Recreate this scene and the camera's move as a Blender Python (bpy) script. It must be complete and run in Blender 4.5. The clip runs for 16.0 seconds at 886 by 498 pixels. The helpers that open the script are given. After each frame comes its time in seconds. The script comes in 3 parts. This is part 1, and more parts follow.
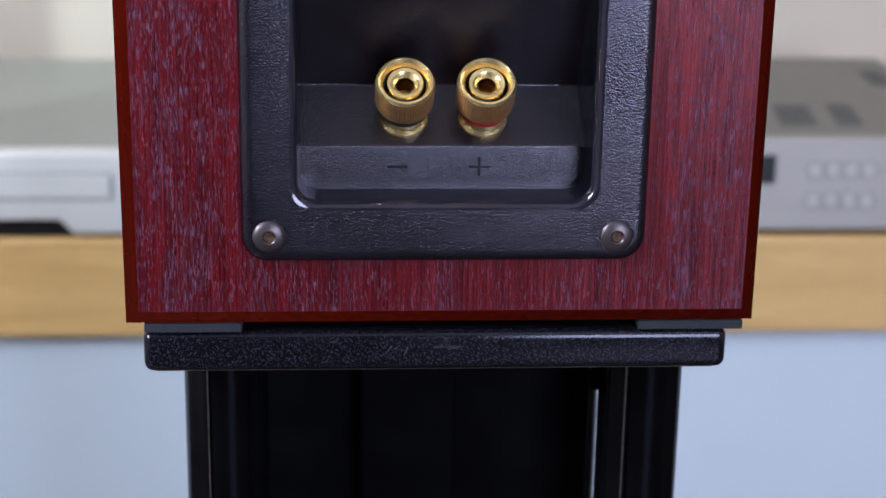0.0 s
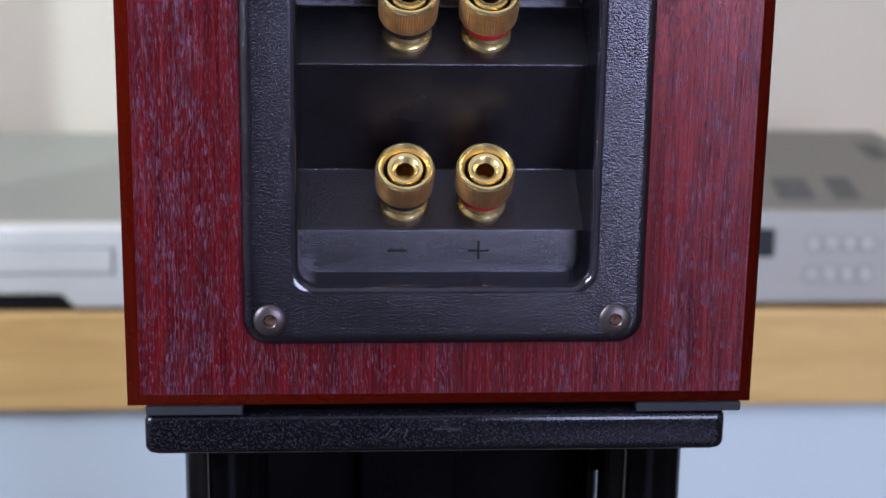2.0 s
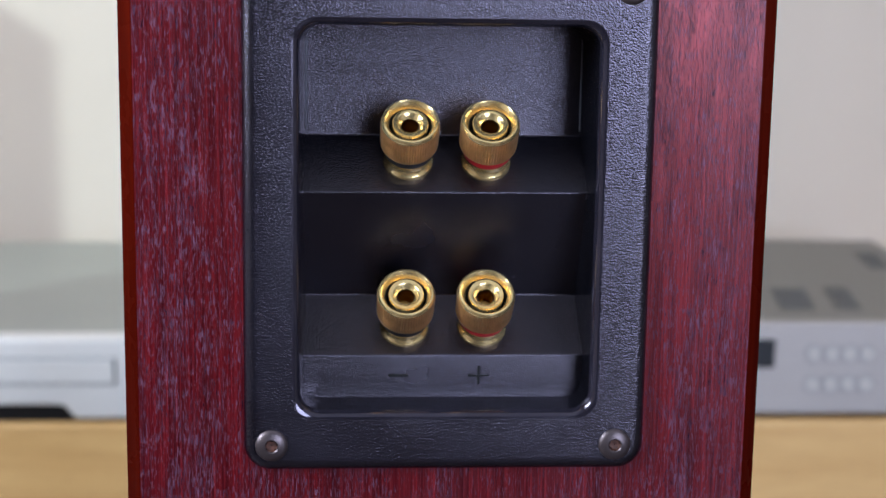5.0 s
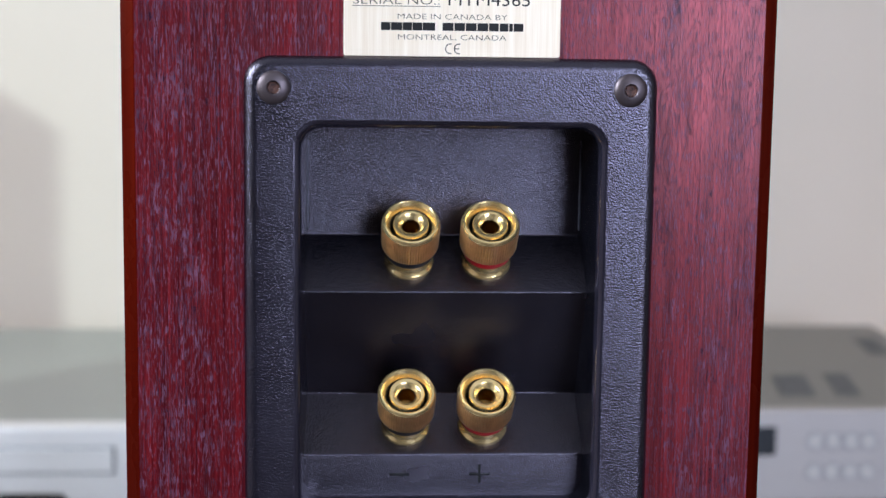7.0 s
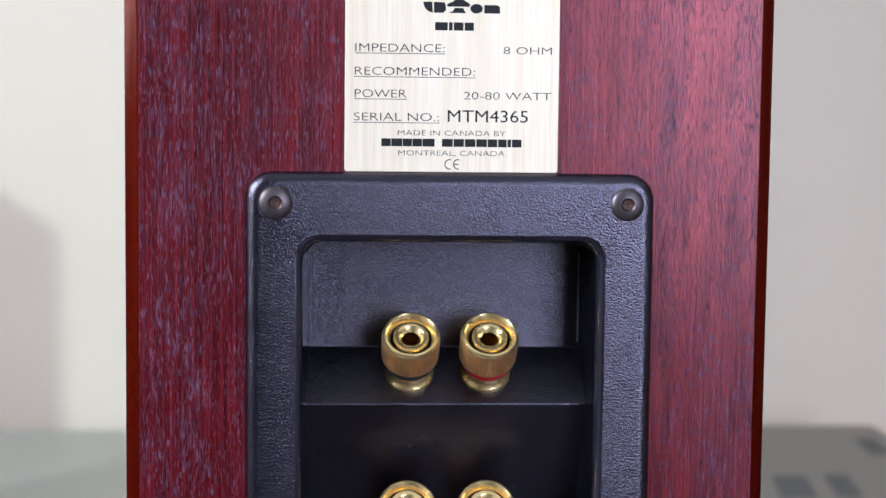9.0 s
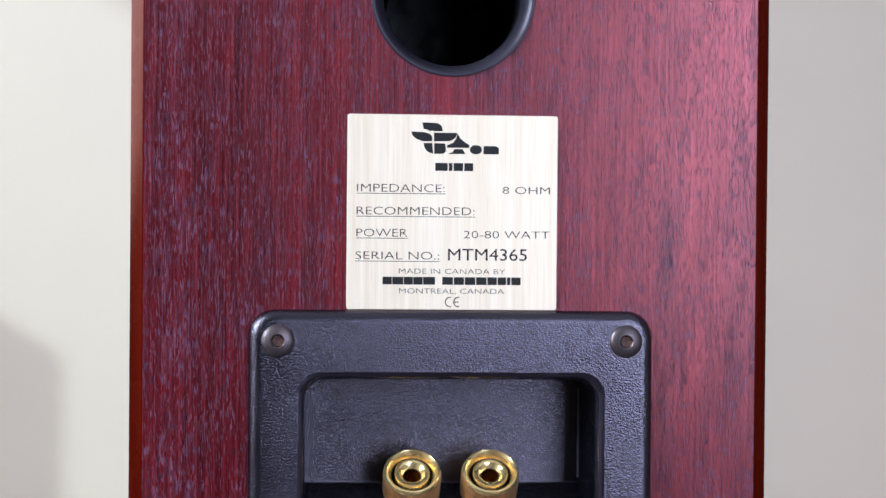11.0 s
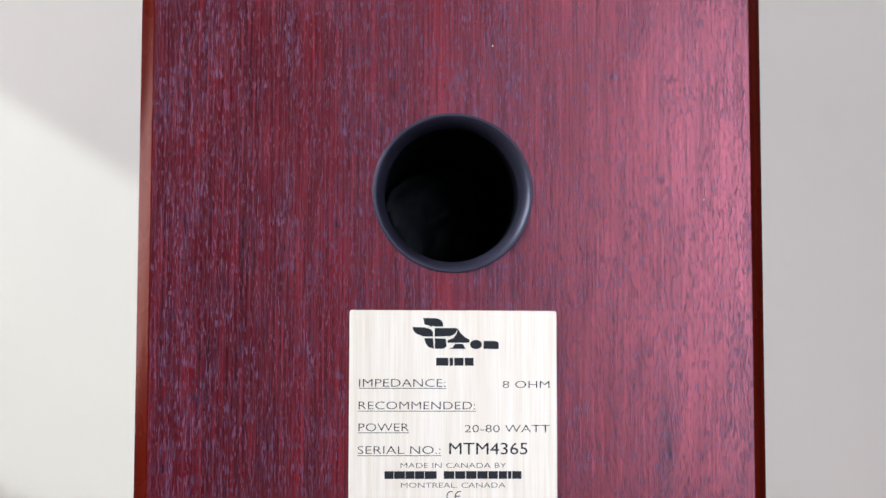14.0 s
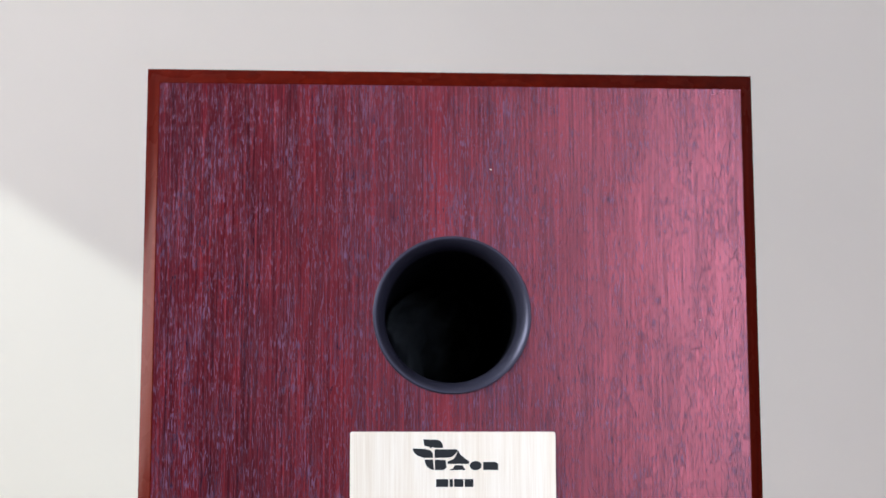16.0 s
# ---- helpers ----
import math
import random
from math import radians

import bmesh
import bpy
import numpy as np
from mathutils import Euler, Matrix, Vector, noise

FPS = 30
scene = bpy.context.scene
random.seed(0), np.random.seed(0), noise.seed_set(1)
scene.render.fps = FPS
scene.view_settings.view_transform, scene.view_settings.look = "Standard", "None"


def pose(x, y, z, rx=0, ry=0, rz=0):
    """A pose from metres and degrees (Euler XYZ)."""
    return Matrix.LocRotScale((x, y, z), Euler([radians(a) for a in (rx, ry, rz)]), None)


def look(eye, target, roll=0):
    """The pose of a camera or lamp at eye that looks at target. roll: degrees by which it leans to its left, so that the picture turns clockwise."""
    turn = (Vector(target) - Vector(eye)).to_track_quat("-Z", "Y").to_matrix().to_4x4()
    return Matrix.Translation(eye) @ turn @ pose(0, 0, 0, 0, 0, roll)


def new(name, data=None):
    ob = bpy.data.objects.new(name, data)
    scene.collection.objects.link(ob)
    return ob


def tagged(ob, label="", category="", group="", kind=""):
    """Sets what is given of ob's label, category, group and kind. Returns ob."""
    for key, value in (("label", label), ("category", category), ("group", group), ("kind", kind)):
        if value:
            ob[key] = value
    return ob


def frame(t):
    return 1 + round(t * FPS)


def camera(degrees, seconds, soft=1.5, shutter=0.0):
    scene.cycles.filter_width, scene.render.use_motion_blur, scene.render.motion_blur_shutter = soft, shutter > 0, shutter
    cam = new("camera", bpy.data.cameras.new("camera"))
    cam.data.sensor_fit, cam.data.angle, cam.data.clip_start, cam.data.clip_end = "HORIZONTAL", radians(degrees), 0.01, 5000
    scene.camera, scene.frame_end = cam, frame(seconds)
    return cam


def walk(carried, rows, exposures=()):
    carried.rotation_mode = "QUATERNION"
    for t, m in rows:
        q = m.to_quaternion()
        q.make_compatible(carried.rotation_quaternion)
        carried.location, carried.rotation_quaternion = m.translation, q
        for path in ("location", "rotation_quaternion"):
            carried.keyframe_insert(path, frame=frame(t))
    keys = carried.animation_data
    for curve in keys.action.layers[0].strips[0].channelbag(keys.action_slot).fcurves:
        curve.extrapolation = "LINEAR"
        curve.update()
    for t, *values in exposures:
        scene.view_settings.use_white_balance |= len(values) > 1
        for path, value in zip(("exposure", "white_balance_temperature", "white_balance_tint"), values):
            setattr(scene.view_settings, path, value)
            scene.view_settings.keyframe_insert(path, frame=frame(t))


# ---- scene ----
# the camera tilts up on a tripod behind the loudspeaker: seconds, eye, yaw, pitch, roll
cam = camera(30.54, 16.0)
cam.data.dof.use_dof = True
cam.data.dof.focus_distance = 0.412
cam.data.dof.aperture_fstop = 16.0
ROWS = [
    (0.0, -0.0302, -0.3990, 0.1424, -4.048, -16.966, 0.976),
    (0.5, -0.0301, -0.3998, 0.1436, -4.025, -16.311, 0.922),
    (1.0, -0.0300, -0.4005, 0.1450, -4.002, -15.694, 0.893),
    (1.5, -0.0300, -0.4010, 0.1461, -3.985, -15.128, 0.883),
    (2.0, -0.0301, -0.4015, 0.1473, -3.977, -14.576, 0.891),
    (2.5, -0.0302, -0.4020, 0.1485, -3.965, -14.092, 0.907),
    (3.0, -0.0302, -0.4025, 0.1498, -3.957, -13.548, 0.904),
    (5.5, -0.0303, -0.4052, 0.1559, -3.859, -10.313, 0.898),
    (6.0, -0.0304, -0.4057, 0.1573, -3.850, -9.622, 0.888),
    (6.5, -0.0305, -0.4061, 0.1585, -3.840, -8.941, 0.837),
    (7.0, -0.0306, -0.4068, 0.1599, -3.833, -8.158, 0.772),
    (7.5, -0.0307, -0.4073, 0.1612, -3.830, -7.385, 0.740),
    (8.0, -0.0309, -0.4080, 0.1624, -3.823, -6.500, 0.712),
    (8.5, -0.0309, -0.4091, 0.1636, -3.814, -5.690, 0.682),
    (9.0, -0.0309, -0.4105, 0.1649, -3.802, -4.799, 0.645),
    (11.5, -0.0308, -0.4167, 0.1716, -3.650, 0.457, 0.439),
    (12.0, -0.0307, -0.4178, 0.1732, -3.618, 1.498, 0.394),
    (12.5, -0.0306, -0.4190, 0.1748, -3.588, 2.398, 0.341),
    (13.0, -0.0304, -0.4201, 0.1765, -3.543, 3.285, 0.289),
    (13.5, -0.0302, -0.4214, 0.1782, -3.500, 4.055, 0.211),
    (14.0, -0.0300, -0.4224, 0.1800, -3.454, 4.860, 0.107),
    (14.5, -0.0297, -0.4237, 0.1819, -3.412, 5.726, -0.001),
    (15.0, -0.0295, -0.4258, 0.1839, -3.363, 6.669, -0.097),
    (15.5, -0.0293, -0.4274, 0.1860, -3.323, 7.382, -0.128),
    (16.0, -0.0290, -0.4286, 0.1882, -3.294, 7.985, -0.107),
]
walk(cam, [(t, pose(x, y, z, 90 + pitch, 0, yaw) @ pose(0, 0, 0, 0, 0, roll)) for t, x, y, z, yaw, pitch, roll in ROWS],
     exposures=[(0.0, 0.0), (16.0, 0.0)])

# ---- light ----
world = bpy.data.worlds.new("world")
scene.world = world
world.use_nodes = True
wn = world.node_tree
sky = wn.nodes.new("ShaderNodeTexSky")
sky.sky_type = "NISHITA"
sky.sun_disc = False
SUN_WAY = Vector((1.0, 1.2, -0.646)).normalized()
sky.sun_elevation = math.asin(-SUN_WAY.z)
sky.sun_rotation = math.atan2(-SUN_WAY.x, -SUN_WAY.y)
wn.links.new(sky.outputs[0], wn.nodes["Background"].inputs[0])
wn.nodes["Background"].inputs[1].default_value = 0.1

sun = new("sun", bpy.data.lights.new("sun", "SUN"))
sun.data.energy = 2.25
sun.data.angle = radians(0.5)
sun.data.color = (0.69, 0.89, 0.93)
sun.matrix_world = look((-6, -7.2, 4.6), Vector((-6, -7.2, 4.6)) + SUN_WAY)


def window_light(name, eye, target, w, h, energy, color):
    ob = new(name, bpy.data.lights.new(name, "AREA"))
    ob.data.shape, ob.data.size, ob.data.size_y = "RECTANGLE", w, h
    ob.data.energy, ob.data.color = energy, color
    ob.matrix_world = look(eye, target)
    return ob


# daylight of the sky in the two window openings
window_light("window_daylight", (1.28, -2.98, 0.56), (1.08, 0, 0.4), 1.35, 1.4, 86, (0.62, 0.725, 1.0))
window_light("window_daylight_side", (-1.58, -0.54, 0.83), (-0.2, 0.45, 0.0), 0.8, 0.8, 86, (0.72, 0.84, 1.0))


# ---- materials ----
def material(name, color=(0.5, 0.5, 0.5), rough=0.5, metal=0.0):
    m = bpy.data.materials.new(name)
    m.use_nodes = True
    b = m.node_tree.nodes["Principled BSDF"]
    b.inputs["Base Color"].default_value = (*color, 1)
    b.inputs["Roughness"].default_value = rough
    b.inputs["Metallic"].default_value = metal
    return m


class Nodes:
    def __init__(self, m):
        self.t = m.node_tree
        self.b = self.t.nodes["Principled BSDF"]
        self.c = self.t.nodes.new("ShaderNodeTexCoord").outputs["Object"]

    def add(self, kind, **inputs):
        n = self.t.nodes.new(kind)
        for k, v in inputs.items():
            self.put(v, n.inputs[k])
        return n

    def put(self, v, socket):
        if isinstance(v, bpy.types.NodeSocket):
            self.t.links.new(v, socket)
        else:
            socket.default_value = v

    def noise(self, scale, stretch=(1, 1, 1), detail=3.0, rough=0.5, shift=(0, 0, 0), distort=0.0):
        mp = self.t.nodes.new("ShaderNodeMapping")
        mp.inputs["Scale"].default_value = stretch
        mp.inputs["Location"].default_value = shift
        self.t.links.new(self.c, mp.inputs["Vector"])
        return self.add("ShaderNodeTexNoise", Vector=mp.outputs[0], Scale=scale, Detail=detail, Roughness=rough, Distortion=distort).outputs["Fac"]

    def span(self, v, a, b, lo=0.0, hi=1.0):
        n = self.t.nodes.new("ShaderNodeMapRange")
        n.clamp = True
        self.put(v, n.inputs[0])
        for k, x in zip((1, 2, 3, 4), (a, b, lo, hi)):
            n.inputs[k].default_value = x
        return n.outputs[0]

    def math(self, op, a, b):
        n = self.t.nodes.new("ShaderNodeMath")
        n.operation = op
        self.put(a, n.inputs[0])
        self.put(b, n.inputs[1])
        return n.outputs[0]

    def mix(self, f, a, b):
        n = self.t.nodes.new("ShaderNodeMix")
        n.data_type = "RGBA"
        self.put(f, n.inputs[0])
        for v, k in ((a, 6), (b, 7)):
            if isinstance(v, tuple):
                v = (*v, 1)[:4]
            self.put(v, n.inputs[k])
        return n.outputs[2]

    def bump(self, v, strength, distance):
        n = self.add("ShaderNodeBump", Strength=strength, Distance=distance, Height=v)
        self.t.links.new(n.outputs[0], self.b.inputs["Normal"])
        return n

    def set(self, name, v):
        self.put(v, self.b.inputs[name])


def mahogany(name):
    m = material(name, rough=0.32)
    n = Nodes(m)
    streak = n.noise(1.0, (170, 170, 8), 4, 0.6, distort=0.3)
    broad = n.noise(1.0, (45, 45, 6), 3, 0.55, (3, 1, 2))
    fibre = n.noise(1.0, (2300, 2300, 40), 2, 0.6)
    clump = n.noise(1.0, (190, 190, 60), 4, 0.65, (5, 5, 1), 0.6)
    drift = n.noise(1.0, (38, 38, 5), 2, 0.5, (9, 4, 2))
    pore = n.noise(1.0, (3700, 3700, 330), 2.0, 0.55, (7, 2, 1), 0.15)
    pore2 = n.noise(1.0, (5200, 5200, 380), 1.0, 0.5, (1, 9, 4))
    col = n.mix(n.span(streak, 0.32, 0.68), (0.019, 0.0006, 0.0022), (0.085, 0.0018, 0.0040))
    band = n.noise(1.0, (75, 75, 2.5), 2, 0.5, (8, 3, 6))
    col = n.mix(n.span(broad, 0.42, 0.66, 0, 0.6), col, (0.026, 0.0010, 0.0045))
    col = n.mix(n.span(band, 0.52, 0.68, 0, 0.55), col, (0.15, 0.0030, 0.0055))
    col = n.mix(n.span(fibre, 0.46, 0.72, 0, 0.5), col, (0.18, 0.0040, 0.0070))
    line = n.noise(1.0, (1250, 1250, 26), 2, 0.6, (2, 6, 3))
    col = n.mix(n.span(line, 0.52, 0.66, 0, 0.35), col, (0.020, 0.0009, 0.0045))
    col = n.mix(n.span(line, 0.34, 0.46, 0.4, 0), col, (0.21, 0.005, 0.008))
    thick = n.math("ADD", n.span(clump, 0.34, 0.68, -0.065, 0.04), n.span(drift, 0.35, 0.65, -0.03, 0.025))
    holes = n.math("MAXIMUM", n.span(n.math("ADD", pore, thick), 0.555, 0.60), n.span(n.math("ADD", pore2, thick), 0.60, 0.65, 0, 0.8))
    # dark pores, and pale ones with the window's raking glint put into their colour
    pore_and_glint = n.mix(n.span(n.noise(1.0, (900, 900, 110), 2, 0.5, (6, 1, 7)), 0.33, 0.60), (0.022, 0.006, 0.016), (0.175, 0.082, 0.135))
    col = n.mix(n.math("MULTIPLY", holes, 0.8), col, pore_and_glint)
    n.set("Base Color", col)
    n.set("Roughness", n.math("ADD", n.span(broad, 0.3, 0.7, 0.28, 0.34), n.math("MULTIPLY", holes, 0.2)))
    n.set("Specular IOR Level", n.math("MULTIPLY", n.span(holes, 0, 1, 0.84, 0.12), n.math("MULTIPLY", n.span(line, 0.40, 0.62, 1.08, 0.72), n.span(fibre, 0.35, 0.65, 0.8, 1.15))))
    n.set("IOR", 1.66)
    n.set("Specular Tint", n.mix(holes, (1.0, 0.27, 0.31), (1.0, 0.62, 0.92)))
    n.set("Coat Weight", 0.14)
    n.set("Coat Roughness", 0.24)
    n.bump(n.math("SUBTRACT", n.math("MULTIPLY", fibre, 0.13), holes), 0.9, 0.00011)
    return m


def lacquered_edge():
    m = material("dark_red_lacquered_edge", rough=0.25)
    n = Nodes(m)
    a = n.noise(1.0, (300, 300, 12), 3)
    n.set("Base Color", n.mix(n.span(a, 0.3, 0.7), (0.050, 0.0024, 0.0008), (0.080, 0.0045, 0.0014)))
    n.set("Roughness", n.span(n.noise(60), 0.3, 0.7, 0.22, 0.32))
    n.set("Specular IOR Level", 0.10)
    n.set("Specular Tint", (1.0, 0.42, 0.30, 1.0))
    return m


def moulded_plastic(name, color, grain, height, rough=0.42, gloss=0.5):
    m = material(name, color, rough)
    n = Nodes(m)
    vor = n.add("ShaderNodeTexVoronoi", Vector=n.c, Scale=grain)
    vor.feature = "SMOOTH_F1"
    vor.inputs["Smoothness"].default_value = 0.5
    g = vor.outputs["Distance"]
    fine = n.noise(grain * 2.2, (1, 1, 1), 1, 0.5, (3, 3, 3))
    dust = n.noise(55, (1, 1, 1), 3, 0.6, (1, 2, 8))
    n.set("Base Color", n.mix(n.span(dust, 0.35, 0.75), color, tuple(c * 1.6 + 0.0005 for c in color)))
    n.set("Roughness", n.span(dust, 0.3, 0.7, rough - 0.04, rough + 0.06))
    n.set("Specular IOR Level", gloss)
    n.set("Specular Tint", (0.93, 0.83, 1.0, 1.0))
    n.bump(n.math("SUBTRACT", n.math("MULTIPLY", fine, 0.22), g), 1.0, height)
    return m


def gold():
    m = material("gold_plated_brass", (0.80, 0.53, 0.17), 0.2, 0.88)
    n = Nodes(m)
    a = n.noise(420, (1, 1, 1), 3, 0.6)
    n.set("Base Color", n.mix(n.span(a, 0.35, 0.75), (1.0, 0.77, 0.38), (0.95, 0.66, 0.27)))
    n.set("Roughness", n.span(a, 0.3, 0.7, 0.18, 0.26))
    return m


def knurled_gold():
    m = material("worn_knurled_gold", (0.62, 0.40, 0.15), 0.30, 0.88)
    n = Nodes(m)
    a = n.noise(350, (1, 1, 1), 2, 0.5)
    n.set("Base Color", n.mix(n.span(a, 0.35, 0.75), (0.98, 0.70, 0.40), (0.76, 0.51, 0.27)))
    n.set("Roughness", n.span(a, 0.3, 0.7, 0.30, 0.40))
    return m


def brushed_plate():
    m = material("brushed_champagne_metal", (0.88, 0.80, 0.62), 0.5, 0.4)
    n = Nodes(m)
    a = n.noise(1.0, (5200, 5200, 60), 2, 0.6)
    b = n.noise(1.0, (900, 900, 25), 2, 0.6, (4, 4, 4))
    f = n.math("MULTIPLY", n.math("ADD", a, b), 0.5)
    n.set("Base Color", n.mix(n.span(f, 0.35, 0.65), (0.76, 0.61, 0.43), (0.88, 0.76, 0.60)))
    n.set("Roughness", n.span(a, 0.3, 0.7, 0.42, 0.58))
    n.bump(a, 0.15, 0.00005)
    return m


def painted_metal():
    m = material("black_gloss_painted_steel", (0.004, 0.004, 0.005), 0.22)
    n = Nodes(m)
    speck = n.noise(2600, (1, 1, 1), 1, 0.5)
    scuff = n.noise(120, (1, 1, 2.5), 4, 0.65, (2, 5, 1), 0.5)
    s = n.math("MULTIPLY", n.span(speck, 0.56, 0.70), 0.9)
    col = n.mix(s, (0.004, 0.004, 0.006), (0.032, 0.032, 0.048))
    col = n.mix(n.span(scuff, 0.68, 0.74, 0, 0.5), col, (0.05, 0.045, 0.05))
    n.set("Base Color", col)
    n.set("Specular IOR Level", 0.45)
    n.set("Specular Tint", (0.95, 0.86, 1.0, 1.0))
    n.set("Roughness", n.span(scuff, 0.35, 0.7, 0.10, 0.26))
    n.bump(n.noise(1600, (1, 1, 1), 2), 0.5, 0.00004)
    return m


def paint(name, color, vary=0.06, rough=0.7, scale=3.0):
    m = material(name, color, rough)
    n = Nodes(m)
    a = n.noise(scale, (1, 1, 1), 4, 0.6)
    n.set("Base Color", n.mix(n.span(a, 0.3, 0.7), tuple(c * (1 - vary) for c in color), tuple(min(1, c * (1 + vary)) for c in color)))
    n.bump(n.noise(260, (1, 1, 1), 3), 0.15, 0.001)
    return m


def pale_wood(name, a, b, along=(6, 60, 60), rough=0.45):
    m = material(name, a, rough)
    n = Nodes(m)
    g = n.noise(1.0, along, 4, 0.6, distort=0.8)
    fine = n.noise(1.0, tuple(k * 8 for k in along), 2, 0.6)
    col = n.mix(n.span(g, 0.3, 0.7), a, b)
    col = n.mix(n.span(fine, 0.5, 0.8, 0, 0.3), col, tuple(c * 0.6 for c in b))
    n.set("Base Color", col)
    n.bump(fine, 0.1, 0.0005)
    return m


def brushed_silver(name, color, rough=0.35, metal=0.6):
    m = material(name, color, rough, metal)
    n = Nodes(m)
    a = n.noise(1.0, (20, 900, 900), 2, 0.6)
    n.set("Base Color", n.mix(n.span(a, 0.3, 0.7), tuple(c * 0.93 for c in color), color))
    n.set("Roughness", n.span(n.noise(25), 0.3, 0.7, rough - 0.05, rough + 0.07))
    return m


WOOD = mahogany("mahogany_veneer")
EDGE = lacquered_edge()
PLASTIC = moulded_plastic("grained_black_plastic", (0.0026, 0.0026, 0.0050), 2450, 0.000085, 0.20, 1.0)
PLASTIC_IN = moulded_plastic("fine_grained_black_plastic", (0.0022, 0.0023, 0.0040), 2700, 0.000078, 0.22, 0.9)
PLASTIC_SIDE = moulded_plastic("smooth_moulded_black_plastic", (0.0020, 0.0021, 0.0034), 1200, 0.000006, 0.13, 0.6)
TUBE = moulded_plastic("smooth_black_plastic", (0.010, 0.009, 0.014), 600, 0.000004, 0.12, 0.9)
MARK_AND_SHADE = material("matt_black_marking_and_shade", (0.002, 0.002, 0.003), 0.9)
# port wall blacker than its flare: the shade inside the tube is painted in
TUBE_SHADE = moulded_plastic("shaded_black_tube_wall", (0.002, 0.002, 0.0025), 900, 0.00002, 0.5, 0.2)
FLARE = moulded_plastic("satin_black_plastic", (0.013, 0.012, 0.018), 1500, 0.00001, 0.42, 0.5)
WADDING = paint("dark_grey_wadding", (0.026, 0.028, 0.028), 0.5, 0.9, 60)
GOLD, KNURL = gold(), knurled_gold()
SOCKET = material("dark_brass_bore", (0.34, 0.20, 0.06), 0.25, 1.0)
BLACK_RING = material("black_plastic_ring", (0.015, 0.015, 0.018), 0.4)
RED_RING = material("red_plastic_ring", (0.62, 0.012, 0.022), 0.4)
STEEL = brushed_silver("blackened_screw_steel", (0.112, 0.087, 0.092), 0.40, 0.8)
RUST = paint("rusty_socket", (0.085, 0.030, 0.018), 0.7, 0.6, 1400)
PLATE = brushed_plate()
INK = material("black_ink", (0.012, 0.011, 0.010), 0.5)
Nodes(INK).set("Specular IOR Level", 0.22)
STAND = painted_metal()
COLUMN = moulded_plastic("black_gloss_painted_tube", (0.0015, 0.0015, 0.002), 900, 0.000005, 0.14, 0.16)
INNER = moulded_plastic("matt_black_painted_tube", (0.0012, 0.0012, 0.0014), 900, 0.000005, 0.4, 0.05)
WORN = paint("bare_worn_edge", (0.030, 0.021, 0.015), 0.9, 0.6, 900)
SCUFF = paint("pale_scuffed_paint", (0.032, 0.032, 0.042), 0.3, 0.6, 900)
CREASE_LINE = paint("pale_crease_line", (0.060, 0.058, 0.075), 0.5, 0.5, 700)
PAD = paint("grey_rubber_pad", (0.019, 0.020, 0.026), 0.2, 0.8, 300)
WALL = paint("warm_white_wall_paint", (0.54, 0.455, 0.375), 0.03, 0.8)
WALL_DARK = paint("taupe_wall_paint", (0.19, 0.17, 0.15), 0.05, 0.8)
CEIL = paint("white_ceiling_paint", (0.72, 0.71, 0.68), 0.03, 0.85)
FLOOR = pale_wood("dark_oak_floor", (0.060, 0.034, 0.020), (0.036, 0.020, 0.012), (3, 30, 30))
BIRCH = pale_wood("light_beech_wood", (0.64, 0.385, 0.155), (0.53, 0.30, 0.11), (5, 40, 60))
FRONT = paint("pale_blue_grey_lacquer", (0.50, 0.535, 0.59), 0.04, 0.5)
SILVER = brushed_silver("silver_fascia", (0.39, 0.345, 0.32), 0.42, 0.35)
# lighter copy of the silver: sunlight on the disc player put into its colour
SILVER_SUNLIT = brushed_silver("sunlit_silver_fascia", (0.78, 0.745, 0.72), 0.45, 0.3)
BUTTON = paint("pale_silver_button", (0.43, 0.385, 0.36), 0.03, 0.35)
COVER = paint("grey_sheet_metal_cover", (0.29, 0.285, 0.25), 0.05, 0.42)
COVER_WARM = paint("grey_beige_sheet_metal_cover", (0.150, 0.135, 0.113), 0.05, 0.42)
DARK = material("black_plastic", (0.005, 0.005, 0.006), 0.35)
VENT = material("dark_grey_vent", (0.085, 0.08, 0.075), 0.6)
SLOT_AND_SHADOW = material("dark_grey_slot_and_shadow", (0.16, 0.17, 0.18), 0.5)
WHITE = paint("white_window_paint", (0.8, 0.8, 0.78), 0.02, 0.4)


# ---- building helpers ----
def mesh_of(name, bm, mat, smooth=None):
    bmesh.ops.recalc_face_normals(bm, faces=bm.faces)
    me = bpy.data.meshes.new(name)
    bm.to_mesh(me)
    bm.free()
    me.materials.append(mat)
    if smooth:
        me.shade_smooth()
        me.set_sharp_from_angle(angle=radians(smooth))
    return me


def thing(name, at, label, category, group="", kind=""):
    ob = new(name)
    ob.location = at
    ob.empty_display_size = 0.02
    return tagged(ob, label, category, group, kind)


def part(name, bm, mat, parent, label="", smooth=None):
    ob = new(name, mesh_of(name, bm, mat, smooth))
    ob.parent = parent
    if parent.type == "EMPTY":
        ob.location = -parent.location
    return tagged(ob, label)


def solid(name, bm, mat, label, category, group="", kind="", smooth=None):
    return tagged(new(name, mesh_of(name, bm, mat, smooth)), label, category, group, kind)


